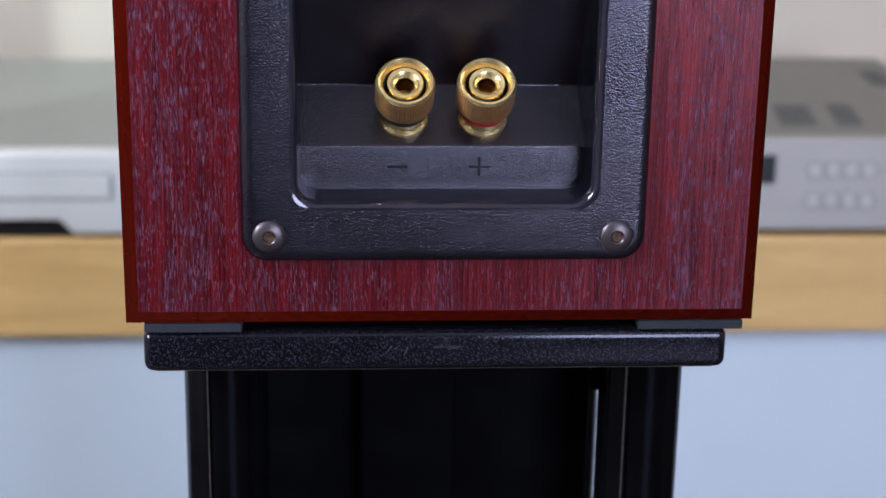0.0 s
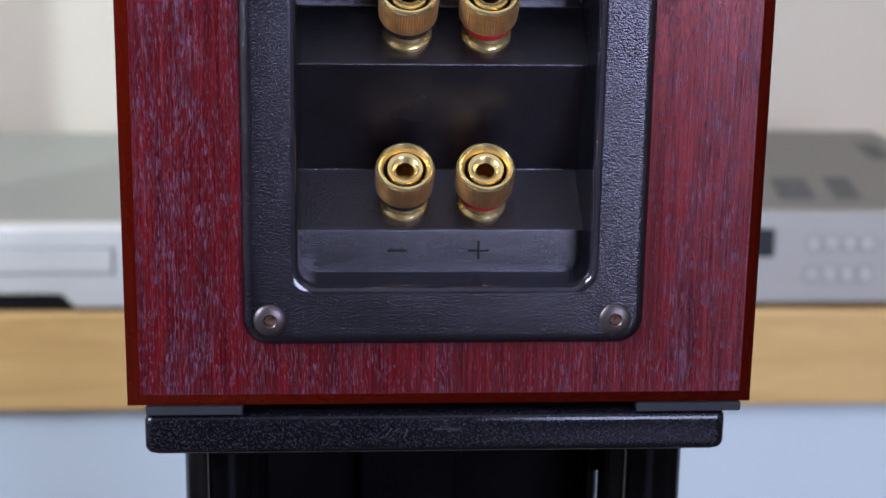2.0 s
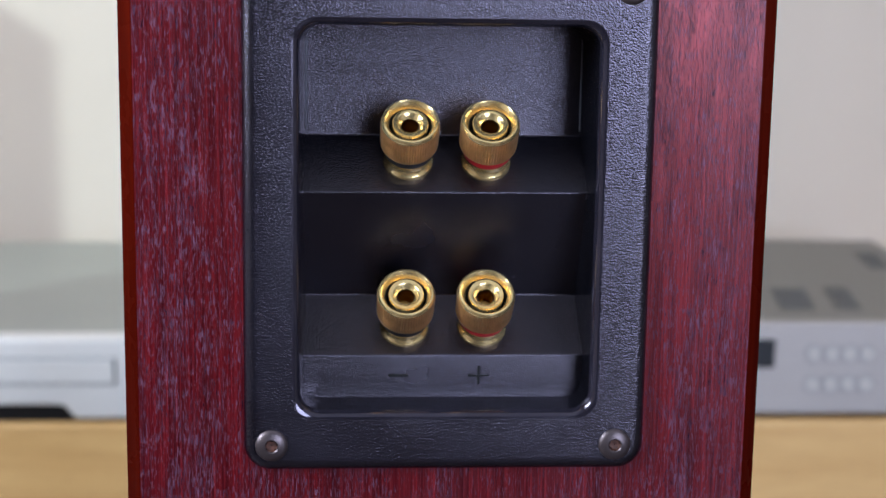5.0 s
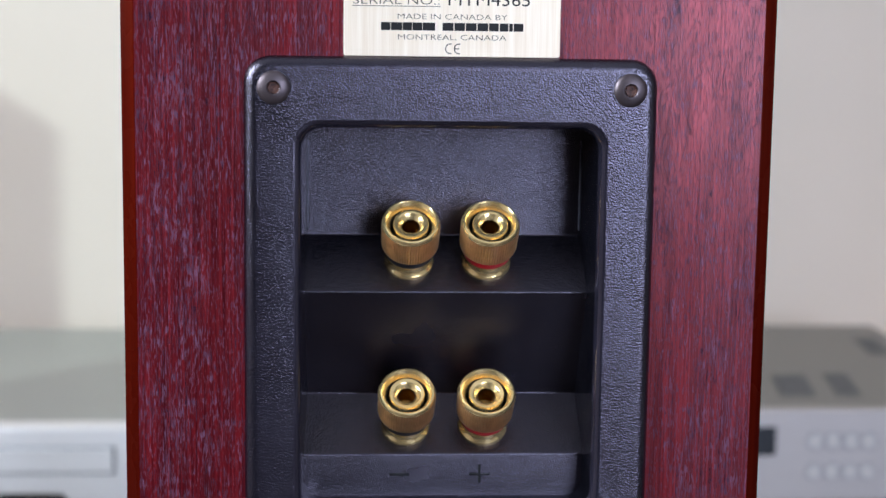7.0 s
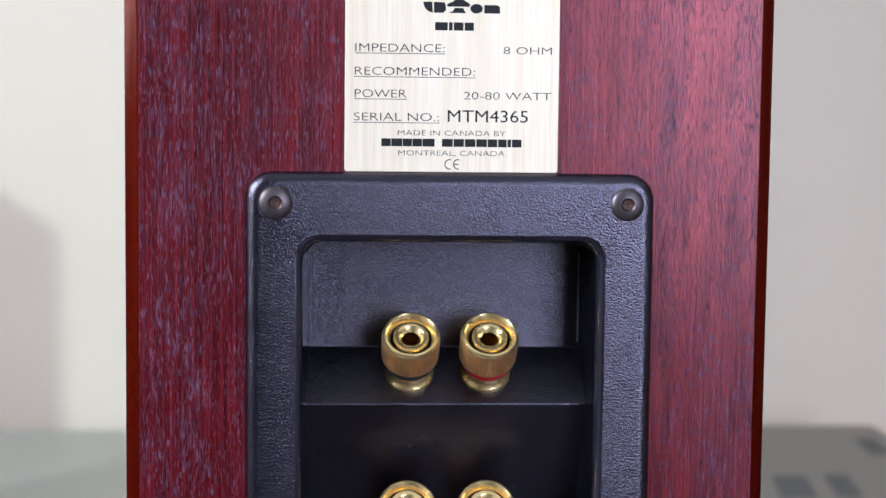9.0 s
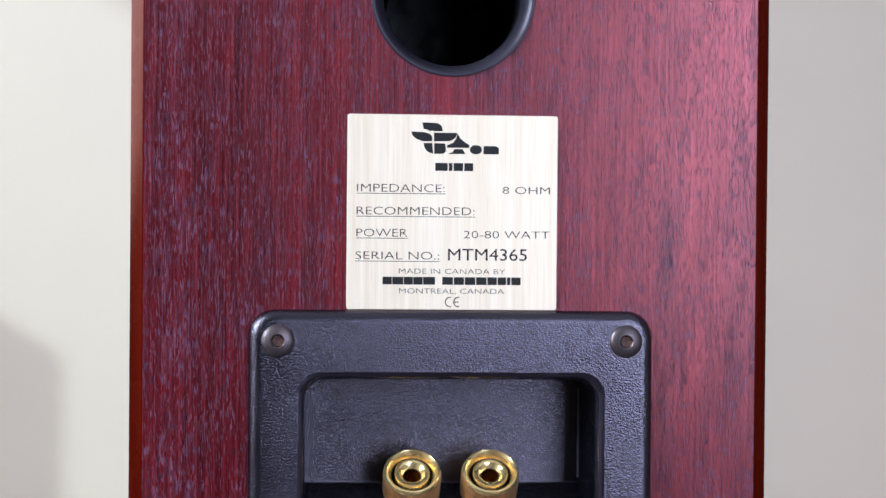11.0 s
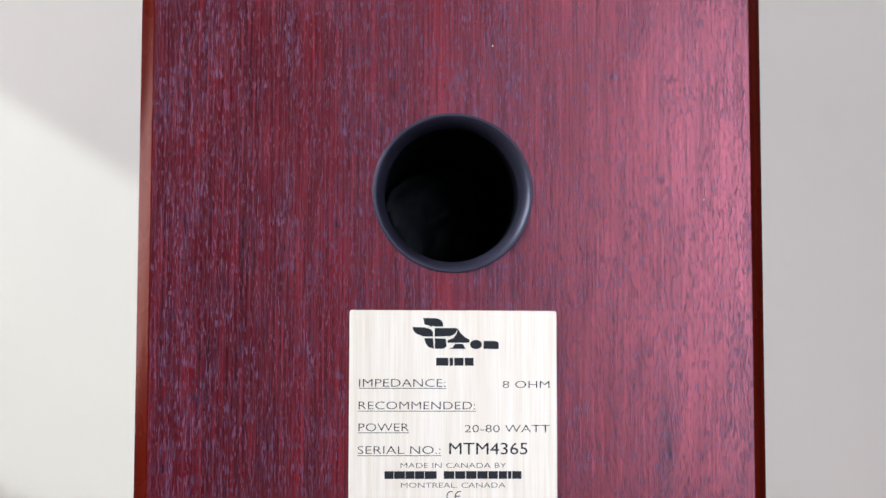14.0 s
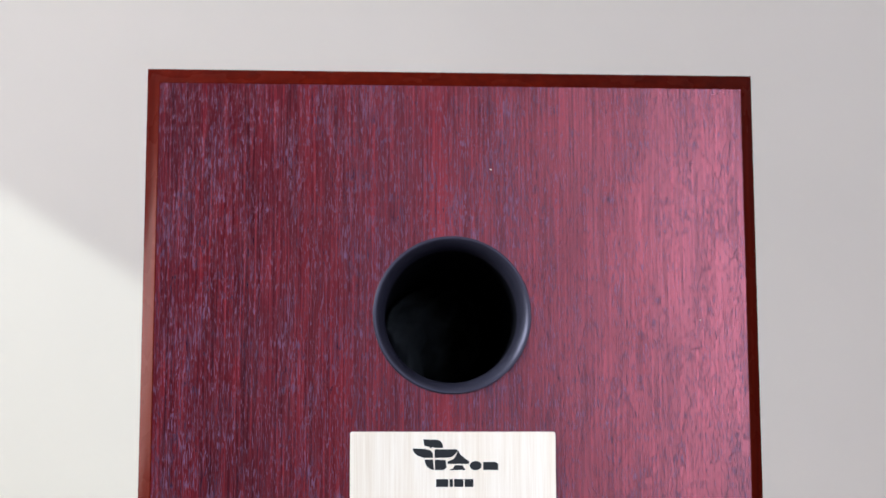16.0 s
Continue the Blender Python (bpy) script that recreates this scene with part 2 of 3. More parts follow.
def box(x0, x1, y0, y1, z0, z1, bevel=0.0, seg=2, bm=None):
    own = bm is None
    bm = bmesh.new() if own else bm
    r = bmesh.ops.create_cube(bm, size=1)
    for v in r["verts"]:
        v.co = Vector(((x0 + x1) / 2 + v.co.x * (x1 - x0), (y0 + y1) / 2 + v.co.y * (y1 - y0), (z0 + z1) / 2 + v.co.z * (z1 - z0)))
    if bevel:
        es = {e for v in r["verts"] for e in v.link_edges}
        bmesh.ops.bevel(bm, geom=list(es), offset=bevel, segments=seg, affect="EDGES", profile=0.5)
    return bm


def loft(rings, cap_first=False, cap_last=False, closed=True):
    bm = bmesh.new()
    vs = [[bm.verts.new(c) for c in r] for r in rings]
    n = len(rings[0])
    for a, b in zip(vs, vs[1:]):
        for i in range(n if closed else n - 1):
            j = (i + 1) % n
            bm.faces.new((a[i], a[j], b[j], b[i]))
    if cap_first:
        bm.faces.new(vs[0])
    if cap_last:
        bm.faces.new(vs[-1])
    return bm


def round_rect(x0, x1, z0, z1, r, y, n=8):
    out = []
    for cx, cz, a0 in ((x1 - r, z1 - r, 0), (x0 + r, z1 - r, 90), (x0 + r, z0 + r, 180), (x1 - r, z0 + r, 270)):
        for k in range(n + 1):
            a = radians(a0 + 90 * k / n)
            out.append((cx + r * math.cos(a), y, cz + r * math.sin(a)))
    return out


def turned(profile, n, base, axis, teeth=None):
    """Turns a profile of (radius, height) round an axis; teeth: profile rows that carry a knurl, and its depth."""
    q = Vector((0, 0, 1)).rotation_difference(Vector(axis)).to_matrix()
    rings = []
    for k, (r, h) in enumerate(profile):
        ring = []
        for i in range(n):
            rr = r - (teeth[1] if teeth and k in teeth[0] and i % 4 in (0, 1) else 0)
            a = 2 * math.pi * i / n
            ring.append(Vector(base) + q @ Vector((rr * math.cos(a), rr * math.sin(a), h)))
        rings.append(ring)
    return loft(rings)


def disc(cx, cz, r, y, n):
    return [(cx + r * math.cos(2 * math.pi * i / n), y, cz + r * math.sin(2 * math.pi * i / n)) for i in range(n)]


# ---- the room ----
X0, X1, Y0, Y1, Z0, Z1 = -1.6, 2.4, -3.0, 1.06, -0.72, 1.75


def wall_boxes(boxes):
    bm = bmesh.new()
    for b in boxes:
        box(*b, bm=bm)
    return bm


solid("floor", box(X0 - 0.15, X1 + 0.15, Y0 - 0.15, Y1 + 0.15, Z0 - 0.1, Z0), FLOOR, "plain dark oak floor of the room", "floor", kind="structure")
solid("ceiling", box(X0 - 0.15, X1 + 0.15, Y0 - 0.15, Y1 + 0.15, Z1, Z1 + 0.1), CEIL, "plain white painted ceiling", "ceiling", kind="structure")
solid("wall_north", box(X0 - 0.15, X1 + 0.15, Y1, Y1 + 0.15, Z0, Z1), WALL, "warm white painted wall behind the sideboard", "wall", kind="structure")
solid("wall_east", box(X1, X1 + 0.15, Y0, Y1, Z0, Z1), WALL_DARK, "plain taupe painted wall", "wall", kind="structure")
# west wall with its window
WY0, WY1, WZ0, WZ1 = -0.98, -0.10, 0.40, 1.353
solid("wall_west", wall_boxes([(X0 - 0.15, X0, Y0, WY0, Z0, Z1), (X0 - 0.15, X0, WY1, Y1, Z0, Z1), (X0 - 0.15, X0, WY0, WY1, Z0, WZ0), (X0 - 0.15, X0, WY0, WY1, WZ1, Z1)]),
      WALL, "warm white painted wall with a window", "wall", kind="structure")
# south wall with its wide window
SX0, SX1, SZ0, SZ1 = 0.58, 1.98, -0.15, 1.28
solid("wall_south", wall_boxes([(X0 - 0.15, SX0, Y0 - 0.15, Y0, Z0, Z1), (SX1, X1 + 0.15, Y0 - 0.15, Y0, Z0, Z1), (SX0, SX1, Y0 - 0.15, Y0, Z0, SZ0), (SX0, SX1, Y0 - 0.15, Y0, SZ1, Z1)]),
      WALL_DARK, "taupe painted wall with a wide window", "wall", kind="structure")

win1 = thing("window_1", (X0 - 0.1, (WY0 + WY1) / 2, WZ0), "white framed side window with an added shadow-casting panel", "window", kind="structure")
part("window_sill", box(X0 - 0.14, X0 + 0.03, WY0 - 0.03, WY1 + 0.03, WZ0 - 0.03, WZ0 - 0.001, 0.003), WHITE, win1)
# unseen panel added to cast the grey shadow block on the north wall
part("shutter", box(X0 - 0.03, X0 - 0.005, -0.534, WY1 + 0.01, WZ0, 0.913), WHITE, win1, "unseen solid panel added to cast the wall shadow")
win2 = thing("window_2", (1.28, Y0 - 0.1, SZ0), "wide white framed window", "window", kind="structure")
part("window_sill", box(SX0 - 0.03, SX1 + 0.03, Y0 - 0.14, Y0 + 0.04, SZ0 - 0.03, SZ0 - 0.001, 0.003), WHITE, win2)
for b in ((SX0, SX1, SZ0, SZ0 + 0.05), (SX0, SX1, SZ1 - 0.05, SZ1)):
    part("window_frame", box(b[0], b[1], Y0 - 0.1, Y0 - 0.05, b[2], b[3]), WHITE, win2)
for x in (SX0, SX1 - 0.05):
    part("window_frame", box(x, x + 0.05, Y0 - 0.1, Y0 - 0.05, SZ0 + 0.05, SZ1 - 0.05), WHITE, win2)

# ---- the sideboard and what stands on it ----
BT, BB, BY = -0.1705, -0.2406, 0.65
side = thing("sideboard", (0.1, 0.82, Z0), "low sideboard with beech top and pale blue-grey front against the wall", "sideboard")
part("worktop", box(-1.3, 1.5, BY, Y1 - 0.002, BB, BT, 0.003), BIRCH, side, "thick light beech top board")
part("body", box(-1.28, 1.48, BY + 0.03, Y1 - 0.004, Z0 + 0.06, BB - 0.0005), FRONT, side)
part("plinth", box(-1.24, 1.44, BY + 0.07, Y1 - 0.02, Z0, Z0 + 0.06), DARK, side)
for x0 in (-1.277, -0.587, 0.103, 0.793):
    part("door", box(x0, x0 + 0.684, BY + 0.012, BY + 0.03, Z0 + 0.07, BB - 0.003, 0.001), FRONT, side)


def disc_player():
    p = thing("disc_player", (-0.245, 0.79, BT), "silver disc player with a closed tray standing on the sideboard", "disc player")
    x0, x1 = -0.46, -0.03
    zb, zt = BT + 0.004, -0.1132
    part("cover", box(x0 + 0.002, x1 - 0.002, BY + 0.018, 1.0, zb, zt, 0.002), COVER, p, "grey sheet metal cover")
    # front with a stepped lower edge
    prof = [(x0, -0.158), (-0.2114, -0.158), (-0.2026, -0.1675), (x1, -0.1675), (x1, zt + 0.001), (x0, zt + 0.001)]
    tray = (-0.42, -0.1767, -0.1425, -0.1262)
    bm = bmesh.new()
    f = bm.faces.new([bm.verts.new((x, BY, z)) for x, z in prof])
    r = bmesh.ops.extrude_face_region(bm, geom=[f])
    for v in r["geom"]:
        if isinstance(v, bmesh.types.BMVert):
            v.co.y += 0.018
    bmesh.ops.bevel(bm, geom=[e for e in bm.edges if abs(e.verts[0].co.y - BY) < 1e-6 and abs(e.verts[1].co.y - BY) < 1e-6], offset=0.0028, segments=3, affect="EDGES", profile=0.5)
    part("front_panel", bm, SILVER_SUNLIT, p, smooth=40)
    part("tray_gap", box(tray[0] - 0.0012, tray[1] + 0.0012, BY - 0.0006, BY + 0.002, tray[2] - 0.001, tray[3] + 0.001), SLOT_AND_SHADOW, p)
    part("tray_door", box(tray[0], tray[1], BY - 0.0016, BY + 0.002, tray[2], tray[3], 0.0006), SILVER_SUNLIT, p)
    part("base", box(x0 + 0.01, x1 - 0.01, BY + 0.006, 0.99, BT, -0.157), DARK, p, "black recessed base")
    return p


def receiver():
    p = thing("receiver", (0.235, 0.8, BT), "silver receiver with round buttons standing on the sideboard", "receiver")
    x0, x1 = 0.03, 0.440
    zb, zt = -0.1655, -0.1017
    part("cover", box(x0 + 0.002, x1 - 0.002, BY + 0.012, 0.96, zb, zt - 0.0005, 0.002), COVER_WARM, p, "grey-beige sheet metal cover")
    part("front_panel", box(x0, x1, BY, BY + 0.012, zb, zt, 0.0012), SILVER, p)
    part("display", box(0.07, 0.2690, BY - 0.0006, BY + 0.002, -0.1330, -0.113, 0.0005), DARK, p, "dark display window")
    for row, z in enumerate((-0.1230, -0.1445)):
        for k in range(4):
            x = 0.2960 + 0.0124 * k
            part("button", turned([(0.0050, 0), (0.0050, 0.0012), (0.0045, 0.0019), (0.0037, 0.0019), (0.0031, 0.0012), (0.0002, 0.0011)], 20, (x, BY, z), (0, -1, 0)), BUTTON, p, smooth=35)
            # grey ring that paints the slight shadow round each button
            part("button_shadow_ring", turned([(0.0061, -0.0005), (0.0060, 0.0003), (0.0049, 0.0003)], 20, (x, BY, z), (0, -1, 0)), SLOT_AND_SHADOW, p)
    for a, b, y0, y1, s in ((0.2885, 0.3140, 0.692, 0.762, 0.022), (0.3290, 0.3470, 0.692, 0.766, 0.022), (0.398, 0.416, 0.835, 0.900, 0.012)):
        for k in range(7):
            u = (k + 0.5) / 7
            xa = a + s * (u - 0.5) * 0.5
            yy = y0 + (y1 - y0) * u
            part("vent_slot", box(xa, xa + (b - a), yy - 0.0034, yy + 0.0034, zt - 0.001, zt + 0.0002), VENT, p)
    for x in (x0 + 0.04, x1 - 0.04):
        for y in (0.69, 0.92):
            part("foot", turned([(0.0002, 0), (0.011, 0), (0.012, 0.0036), (0.0002, 0.0036)], 20, (x, y, BT), (0, 0, 1)), DARK, p)
    return p


disc_player()
receiver()

# ---- the loudspeaker stand ----
FOOT = -0.0009
TOPZ, BOTZ = -0.0034, -0.0148


def column_profile(cx, cy, r):
    out = []
    for k in range(48):
        a = 2 * math.pi * k / 48
        flute = 0.9 + 0.1 * abs(math.cos(2 * a))
        out.append((cx + r * flute * math.cos(a), cy + r * flute * math.sin(a)))
    return out


def speaker_stand():
    s = thing("speaker_stand", (0, 0.1, Z0), "black gloss painted steel loudspeaker stand with worn edges", "speaker stand")
    part("top_plate", box(-0.0801, 0.0752, 0.004, 0.196, BOTZ, TOPZ, 0.0026, 5), STAND, s, smooth=50)
    for x, z, dx, dz in ((-0.0158, -0.0088, 0.0016, -0.0022), (-0.0136, -0.0080, 0.0020, -0.0010), (-0.0112, -0.0092, 0.0010, -0.0026)):
        bm = bmesh.new()
        bm.faces.new([bm.verts.new(q) for q in ((x - dx / 2, 0.00396, z + dz / 2), (x - dx / 2 + 0.0002, 0.00394, z + dz / 2), (x + dx / 2 + 0.0002, 0.00394, z - dz / 2), (x + dx / 2, 0.00396, z - dz / 2))])
        part("scratch", bm, SCUFF, s, "fine pale scratch on the top plate")
    part("worn_edge", box(-0.077, 0.072, 0.0060, 0.0070, BOTZ - 0.00012, BOTZ + 0.0002), WORN, s, "worn lower edge of the top plate")
    for cx in (-0.0604, 0.0578):
        for cy in (0.032, 0.168):
            prof = column_profile(cx, cy, 0.0118)
            part("column", loft([[(x, y, Z0 + 0.012) for x, y in prof], [(x, y, BOTZ) for x, y in prof]], True, True), COLUMN, s, smooth=40)
    for x in (-0.0649, -0.0621, 0.0516, 0.0558):
        part("worn_ridge", box(x - 0.0002, x + 0.0002, 0.0206, 0.0215, -0.35, BOTZ - 0.001), WORN, s, "chipped paint ridge of a column")
    part("centre_column", box(-0.052, 0.0472, 0.058, 0.14, Z0 + 0.012, BOTZ), INNER, s)
    part("centre_rib", box(-0.0225, 0.006, 0.05, 0.058, Z0 + 0.012, BOTZ, 0.001), INNER, s)
    part("bracket", box(0.0480, 0.060, 0.058, 0.13, -0.0425, BOTZ), INNER, s)
    part("bracket", box(-0.064, -0.052, 0.058, 0.13, -0.3, BOTZ), INNER, s)
    part("base_plate", box(-0.12, 0.12, -0.03, 0.24, Z0, Z0 + 0.012, 0.003), STAND, s)
    return s


speaker_stand()
for a, b in ((-0.0795, -0.0542), (0.0507, 0.0789)):
    solid("isolation_pad", box(a, b, 0.0035, 0.19, TOPZ, FOOT, 0.0004), PAD, "thin grey rubber pad between loudspeaker and stand", "isolation pad", "isolation pads")

# ---- the loudspeaker ----
WL, WR, H = -0.0842, 0.0815, 0.2980
BXL, BXR, BZ0, BZ1 = -0.0803, 0.0773, 0.0036, 0.2930
PX, PZ, PR = -0.0019, 0.2308, 0.0211
NX0, NX1, NZ0, NZ1 = -0.0535, 0.0502, 0.0176, 0.1498
OX0, OX1, OZ0, OZ1 = -0.0401, 0.0367, 0.0325, 0.1331

speaker = thing("loudspeaker", (0, 0.1, 0), "mahogany veneered bookshelf loudspeaker seen from its back", "loudspeaker")


def rect(x0, x1, z0, z1, y):
    return [(x0, y, z0), (x1, y, z0), (x1, y, z1), (x0, y, z1)]


def back_face():
    bm = bmesh.new()
    for ring in (rect(BXL, BXR, BZ0, BZ1, 0.0), disc(PX, PZ, PR - 0.0006, 0.0, 64), round_rect(OX0 - 0.004, OX1 + 0.004, OZ0 - 0.004, OZ1 + 0.004, 0.006, 0.0)):
        vs = [bm.verts.new(c) for c in ring]
        for i in range(len(vs)):
            bm.edges.new((vs[i], vs[(i + 1) % len(vs)]))
    bmesh.ops.triangle_fill(bm, use_beauty=True, use_dissolve=False, edges=bm.edges[:])
    rim = [e for e in bm.edges if e.is_boundary]
    r = bmesh.ops.extrude_edge_only(bm, edges=rim)
    for v in r["geom"]:
        if isinstance(v, bmesh.types.BMVert):
            v.co.y += 0.015
    return bm


part("back_panel", back_face(), WOOD, speaker, "red mahogany veneer with open pores")
part("cabinet", loft([rect(WL, WR, FOOT, H, 0.0048), rect(WL, WR, FOOT, H, 0.2)], False, True), WOOD, speaker)
part("edge_moulding", loft([rect(BXL, BXR, BZ0, BZ1, 0.0), rect(BXL - 0.0004, BXR + 0.0004, BZ0 - 0.0004, BZ1 + 0.0004, 0.0001), rect(WL + 0.0004, WR - 0.0004, FOOT + 0.0004, H - 0.0004, 0.0044), rect(WL, WR, FOOT, H, 0.0048)]), EDGE, speaker, "dark red lacquered chamfered edge", smooth=60)

# reflex port
port = part("port_tube", turned([(PR, -0.0004), (PR, 0.0003), (PR - 0.0003, 0.0005), (PR - 0.0008, 0.0004), (PR - 0.0016, -0.0004), (PR - 0.0024, -0.0015), (PR - 0.0030, -0.0030), (PR - 0.0033, -0.0055)], 96, (PX, 0, PZ), (0, -1, 0)), FLARE, speaker, "black plastic bass reflex port", smooth=50)
part("tube_wall", turned([(PR - 0.0033, -0.0055), (PR - 0.0033, -0.105)], 64, (PX, 0, PZ), (0, -1, 0)), TUBE_SHADE, port, smooth=50)
bm = bmesh.new()
for v in bmesh.ops.create_icosphere(bm, subdivisions=4, radius=0.017)["verts"]:
    v.co = Vector((PX + v.co.x, 0.080 + v.co.y * 0.45 + 0.009 * noise.noise(v.co * 150), PZ + v.co.z))
part("wadding", bm, WADDING, port, "dark damping wadding deep in the port", smooth=60)

# terminal panel
rings = []
for inset, y in ((0, 0.0002), (0, -0.0006), (0.0003, -0.0014), (0.0009, -0.0022), (0.0018, -0.0027), (0.0026, -0.00295), (0.0034, -0.0030)):
    rings.append(round_rect(NX0 + inset, NX1 - inset, NZ0 + inset, NZ1 - inset, 0.0068 - inset * 0.8, y))
opening = [round_rect(OX0 + i, OX1 - i, OZ0 + i, OZ1 - i, 0.0056 - i * 0.5, y) for i, y in ((-0.0010, -0.0030), (-0.0003, -0.00285), (0.0003, -0.0024), (0.0007, -0.0017), (0.0010, -0.0004), (0.0024, 0.027))]
rings.append(opening[0])
panel = part("terminal_panel", loft(rings), PLASTIC, speaker, "recessed black grained plastic terminal panel", smooth=50)

part("recess_rim", loft(opening[:5]), TUBE, panel, "smooth glossy rim of the recess", smooth=60)
part("recess_wall", loft(opening[4:]), PLASTIC_SIDE, panel, smooth=60)

# stepped floor of the recess: (y, z) from its top down
S1B, S1F, S2B, S2F = (0.0225, 0.1021), (0.009, 0.0888), (0.0225, 0.0588), (0.009, 0.0455)
prof = [(0.0212, 0.136), S1B, S1F, S2B, S2F, (0.0092, 0.0300)]
bm = loft([[(OX0 + 0.0002, y, z) for y, z in prof], [(OX1 - 0.0002, y, z) for y, z in prof]], closed=False)
bmesh.ops.bevel(bm, geom=[e for e in bm.edges if not e.is_boundary and abs(e.verts[0].co.x - e.verts[1].co.x) > 0.05], offset=0.0005, segments=3, affect="EDGES", profile=0.5)
part("stepped_insert", bm, PLASTIC_IN, panel, smooth=25)
for x in (OX0 + 0.0022, OX1 - 0.0022):
    part("corner_line", box(x - 0.00011, x + 0.00011, 0.0212, 0.0222, 0.1035, 0.1300), CREASE_LINE, panel, "thin pale line in the corner crease")
part("minus_mark", box(-0.0135 - 0.0026, -0.0135 + 0.0026, 0.0086, 0.0094, 0.0396, 0.0403, 0.0001), MARK_AND_SHADE, panel)
bm = box(0.0077 - 0.0027, 0.0077 + 0.0027, 0.0086, 0.0094, 0.03965, 0.04015, 0.0001)
box(0.0077 - 0.00028, 0.0077 + 0.00028, 0.00855, 0.0094, 0.0376, 0.0426, 0.0001, bm=bm)
part("plus_mark", bm, MARK_AND_SHADE, panel)

for x, z, turn in ((-0.0464, 0.0247, 10), (0.0425, 0.0246, 24), (-0.0460, 0.1420, 3), (0.0430, 0.1421, 17)):
    head = part("screw", turned([(0.0042, 0.0), (0.0042, 0.0003), (0.0040, 0.0006), (0.0032, 0.0010), (0.0022, 0.00135), (0.0018, 0.0014), (0.0015, 0.0011)], 40, (x, -0.0029, z), (0, -1, 0)), STEEL, panel, "dark hex socket button head screw", smooth=50)
    part("screw_socket", turned([(0.0016, 0.0011), (0.0014, 0.0005), (0.0001, 0.0004)], 6, (x, -0.0029, z), (0, -1, 0)), RUST, panel, "rusty hex socket")

# binding posts
AXIS = Vector((0, -(S1B[1] - S1F[1]), S1B[0] - S1F[0])).normalized()


def binding_post(x, shelf_front, shelf_back, k, ring_mat, word):
    y = shelf_front[0] + (shelf_back[0] - shelf_front[0]) * k
    z = shelf_front[1] + (shelf_back[1] - shelf_front[1]) * k
    c = Vector((x, y, z))
    post = part("binding_post", turned([(0.0062, -0.0003), (0.0065, 0.0003), (0.0065, 0.0008), (0.0062, 0.0012), (0.0056, 0.0016), (0.0054, 0.0022), (0.0054, 0.0040), (0.0057, 0.0045), (0.0060, 0.0050)], 64, c, AXIS), GOLD, speaker, "gold plated binding post with a %s ring" % word, smooth=40)
    c = c + AXIS * 0.0008
    part("colour_ring", turned([(0.0054, 0.0041), (0.0062, 0.0041), (0.0064, 0.0044), (0.0064, 0.0067), (0.0054, 0.0068)], 64, c, AXIS), ring_mat, post, smooth=40)
    part("knurled_cap", turned([(0.0054, 0.0064), (0.0066, 0.0064), (0.0071, 0.0069), (0.0075, 0.0076), (0.0076, 0.0146), (0.0074, 0.0153)], 264, c, AXIS, ((2, 3, 4), 0.0006)), KNURL, post, "knurled gold cap")
    part("cap_rim", turned([(0.0074, 0.0153), (0.0073, 0.0158), (0.0070, 0.0162), (0.0066, 0.0163), (0.0063, 0.0160), (0.0057, 0.0150), (0.0054, 0.0143)], 64, c, AXIS), GOLD, post, smooth=35)
    # gap between cap and pin, its deep shade painted matt black
    part("gap_shade", turned([(0.0054, 0.0143), (0.0054, 0.0105), (0.0040, 0.0105)], 48, c, AXIS), MARK_AND_SHADE, post, "gap inside the cap with its shade painted black", smooth=40)
    part("pin", turned([(0.0046, 0.0100), (0.0046, 0.0151), (0.0044, 0.0154), (0.0035, 0.0154), (0.0032, 0.0152), (0.0023, 0.0140)], 48, c, AXIS), GOLD, post, smooth=35)
    part("pin_hole", turned([(0.0023, 0.0140), (0.0022, 0.0136), (0.0022, 0.0085), (0.0001, 0.0080)], 32, c, AXIS), SOCKET, post, "dark bore of the pin", smooth=40)


binding_post(-0.0113, S1F, S1B, 0.53, BLACK_RING, "black")
binding_post(0.0091, S1F, S1B, 0.53, RED_RING, "red")
binding_post(-0.0119, S2F, S2B, 0.46, BLACK_RING, "black")
binding_post(0.0088, S2F, S2B, 0.46, RED_RING, "red")

# name plate with its printing
LX0, LX1, LZ0, LZ1 = -0.0288, 0.0253, 0.1499, 0.1999
rings = [round_rect(LX0 + i, LX1 - i, LZ0 + i, LZ1 - i, 0.0007, y) for i, y in ((0, 0.0001), (0, -0.0004), (0.00012, -0.00055))]
plate = part("name_plate", loft(rings, False, True), PLATE, speaker, "brushed champagne metal name plate with black printing")
UX, UZ = (LX1 - LX0) / 848, (LZ1 - LZ0) / 790


def plate_x(u):
    return LX0 + (u - 40) * UX


def plate_z(v):
    return LZ1 - (v - 25) * UZ


def lettering(text, u0, u1, base, cap, weight=0.0):
    """Printed words between two places along the plate, standing on a base line."""
    cu = bpy.data.curves.new("lettering", "FONT")
    cu.body, cu.resolution_u, cu.offset = text, 3, weight - 0.012
    tmp = bpy.data.objects.new("lettering", cu)
    scene.collection.objects.link(tmp)
    bpy.context.view_layer.update()
    me = bpy.data.meshes.new_from_object(tmp.evaluated_get(bpy.context.evaluated_depsgraph_get()))
    bpy.data.objects.remove(tmp)
    bpy.data.curves.remove(cu)
    xs = [v.co.x for v in me.vertices]
    a, b = min(xs), max(xs)
    capital = 0.729
    for v in me.vertices:
        x = plate_x(u0) + (v.co.x - a) / (b - a) * (plate_x(u1) - plate_x(u0))
        v.co = (x, -0.00058, plate_z(base) + v.co.y / capital * cap * UZ)
    me.materials.clear()
    me.materials.append(INK)
    ob = new("lettering", me)
    ob.parent = plate
    return ob


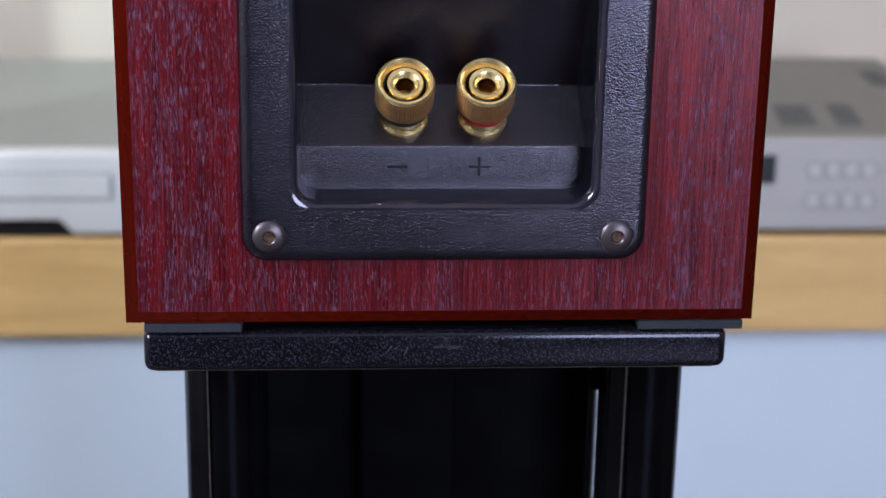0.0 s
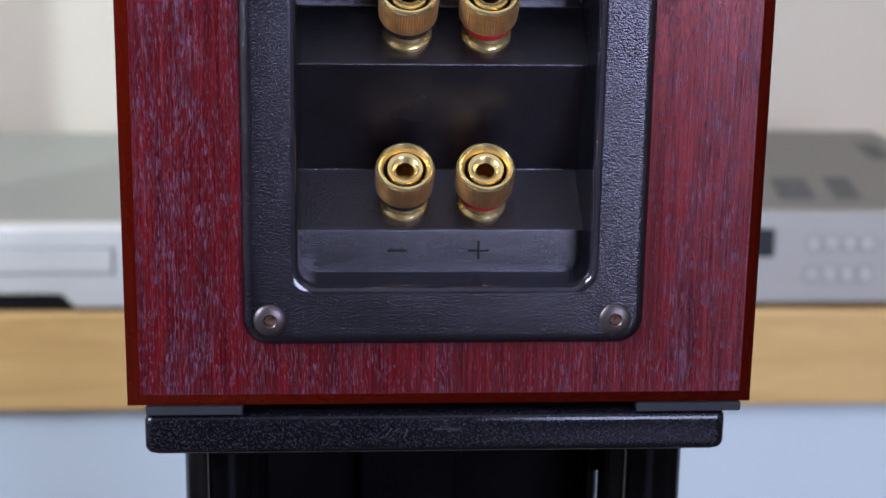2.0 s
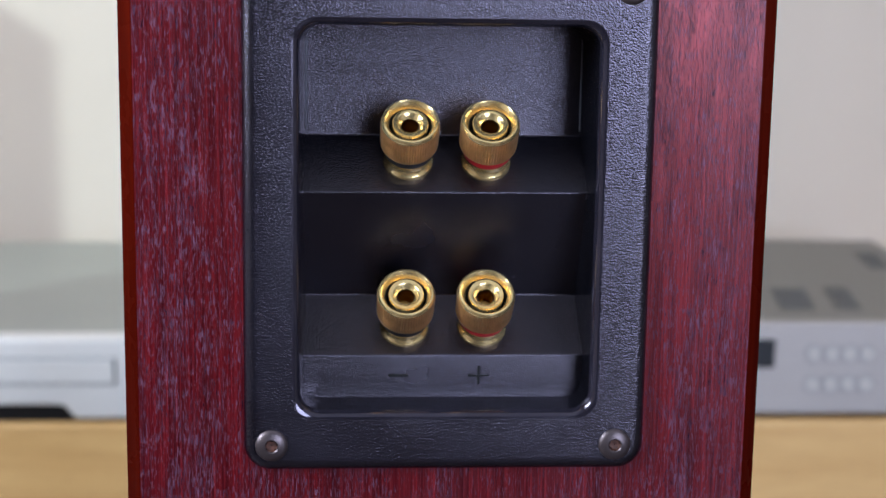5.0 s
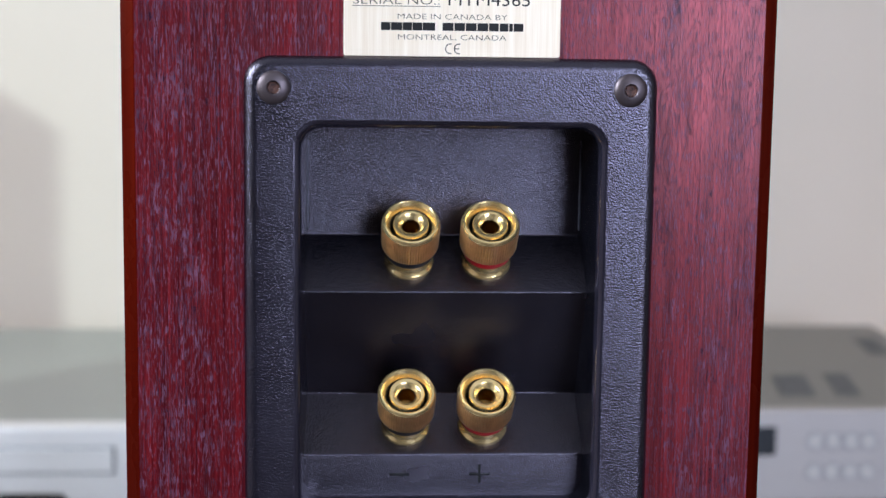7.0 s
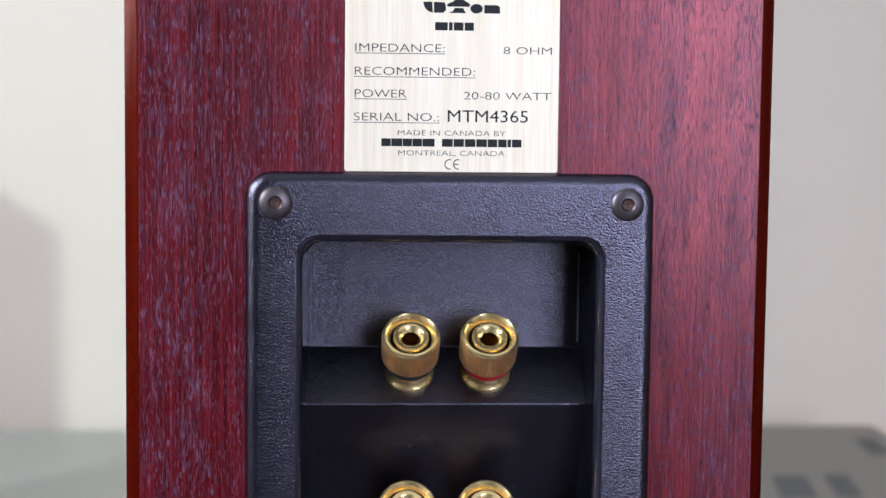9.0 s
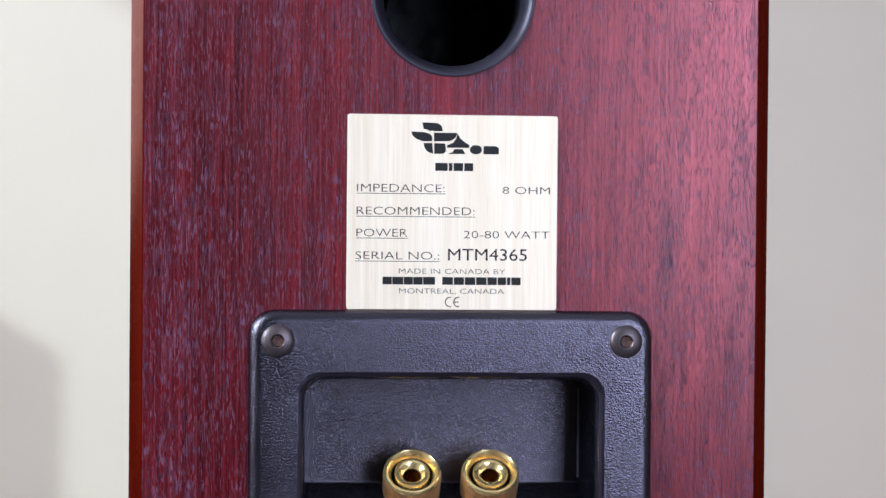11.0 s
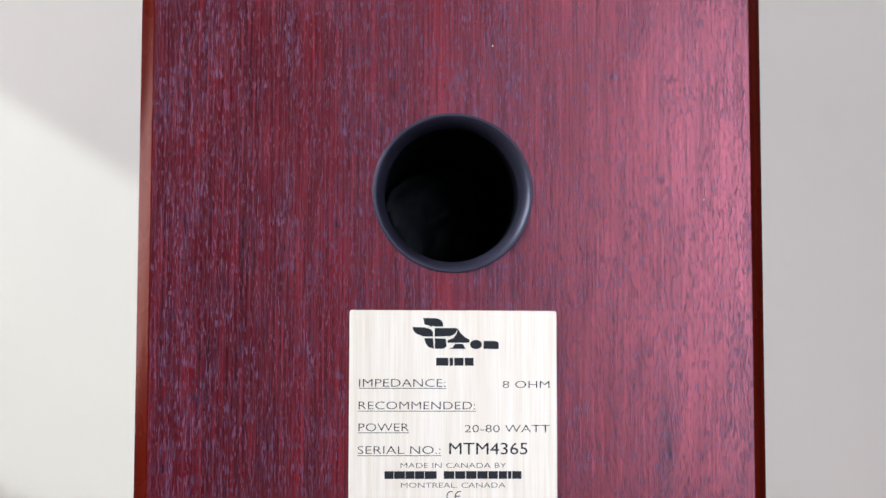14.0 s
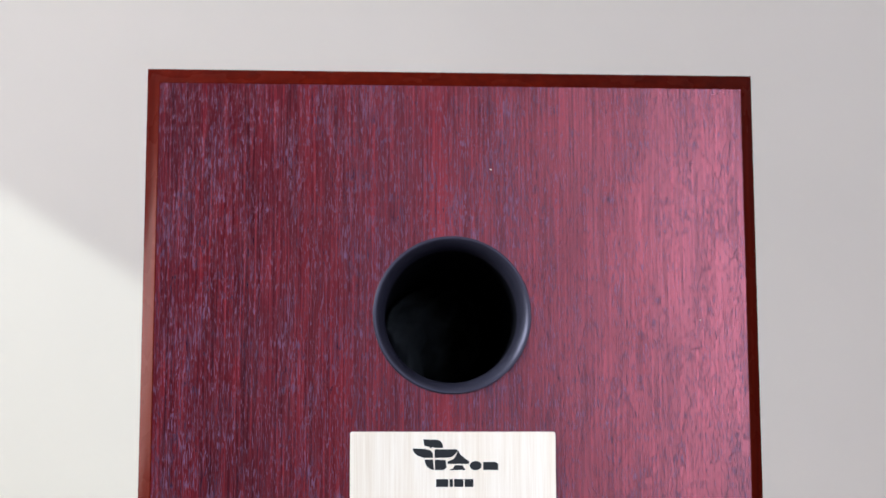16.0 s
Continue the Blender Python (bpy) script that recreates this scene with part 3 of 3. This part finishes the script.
def bar(u0, u1, v0, v1, name="printed_bar"):
    return part(name, box(plate_x(u0), plate_x(u1), -0.00059, -0.0005, plate_z(v1), plate_z(v0)), INK, plate)


lettering("IMPEDANCE:", 80, 432, 339, 34)
lettering("8 OHM", 665, 857, 343, 31)
lettering("RECOMMENDED:", 79, 553, 431, 34)
lettering("POWER", 79, 283, 520, 34)
lettering("20-80 WATT", 510, 857, 524, 32)
lettering("SERIAL NO.:", 76, 412, 612, 34)
lettering("MTM4365", 447, 766, 614, 50, 0.012)
lettering("MADE IN CANADA BY", 250, 678, 669, 22)
lettering("MONTREAL, CANADA", 252, 675, 749, 22)
for u0, u1, v in ((79, 435, 344), (77, 555, 437), (77, 284, 525), (74, 415, 618)):
    bar(u0, u1, v, v + 2.5, "underline")


def glyph_shapes(u, v, h, widths, gap, name="printed_mark"):
    for w in widths:
        bar(u, u + w, v, v + h, name)
        u += w + gap


glyph_shapes(393, 220, 32, (50, 14, 38, 36), 5)
glyph_shapes(185, 682, 31, (37, 44, 36, 38, 48), 2)
glyph_shapes(425, 682, 31, (43, 41, 42, 42, 38, 34, 14, 38), 3.5)


def flat_shape(points, name="emblem"):
    bm = bmesh.new()
    f = bm.faces.new([bm.verts.new((plate_x(u), -0.00060, plate_z(v))) for u, v in points])
    r = bmesh.ops.extrude_face_region(bm, geom=[f])
    for v in r["geom"]:
        if isinstance(v, bmesh.types.BMVert):
            v.co.y += 0.0001
    bmesh.ops.triangulate(bm, faces=[g for g in bm.faces if len(g.verts) > 4])
    return part(name, bm, INK, plate)


def arc(cx, cy, rx, ry, a0, a1, n=10):
    return [(cx + rx * math.cos(radians(a0 + (a1 - a0) * k / n)), cy + ry * math.sin(radians(a0 + (a1 - a0) * k / n))) for k in range(n + 1)]


# emblem: a bird-like cluster of plain dark shapes
flat_shape([(340, 57)] + arc(393, 85, 28, 27, -90, 0, 6) + [(421, 92), (386, 92), (380, 88)] + arc(345, 110, 35, 26, -40, -90, 4))
flat_shape([(296, 94), (350, 96)] + arc(350, 118, 30, 20, -90, 0, 5) + [(380, 133), (340, 133)] + arc(345, 96, 48, 34, 110, 180, 5))
flat_shape([(387, 98), (480, 98)] + arc(440, 98, 40, 34, 0, 90, 6) + [(387, 133)])
flat_shape([(345, 140), (380, 140), (384, 183)] + arc(384, 142, 38, 40, 100, 180, 5))
flat_shape([(388, 140), (432, 142), (436, 172), (424, 183), (388, 183)])
flat_shape([(482, 100), (492, 118), (512, 136), (530, 146), (528, 158), (440, 158), (440, 148), (464, 138), (476, 122)])
flat_shape([(470, 163), (502, 163), (514, 183), (444, 183), (462, 176)])
flat_shape(arc(556, 165, 25, 19, 20, 340, 14))
flat_shape([(587, 183), (587, 150), (638, 150), (649, 158), (649, 183)])


def stroke_arc(cx, cy, rx, ry, w):
    flat_shape(arc(cx, cy, rx, ry, 75, 285, 14) + arc(cx, cy, rx - w, ry - w, 285, 75, 14), "approval_mark")


stroke_arc(456, 783, 20, 21, 4)
stroke_arc(490, 783, 20, 21, 4)
bar(474, 491, 781, 785, "approval_mark")

# two specks of dust on the veneer
for x, z in ((0.0086, 0.2701), (0.0647, 0.2296)):
    bm = bmesh.new()
    bmesh.ops.create_icosphere(bm, subdivisions=1, radius=0.0002)
    for v in bm.verts:
        v.co = Vector((x, -0.0001, z)) + v.co
    part("dust_speck", bm, PLATE, speaker, "tiny pale speck of dust")
# a little dust in the shaded step of the recess
for dx, dz in ((0.0, 0.0), (0.0006, 0.0009), (-0.0007, 0.0004), (0.0011, -0.0003), (-0.0003, -0.0009), (0.0004, 0.0016)):
    bm = bmesh.new()
    bmesh.ops.create_icosphere(bm, subdivisions=1, radius=0.00013)
    for v in bm.verts:
        v.co = Vector((0.0085 + dx, 0.0185 - dz * 0.52, 0.0704 + dz)) + v.co
    part("dust_speck", bm, PAD, speaker, "tiny grey speck of dust")
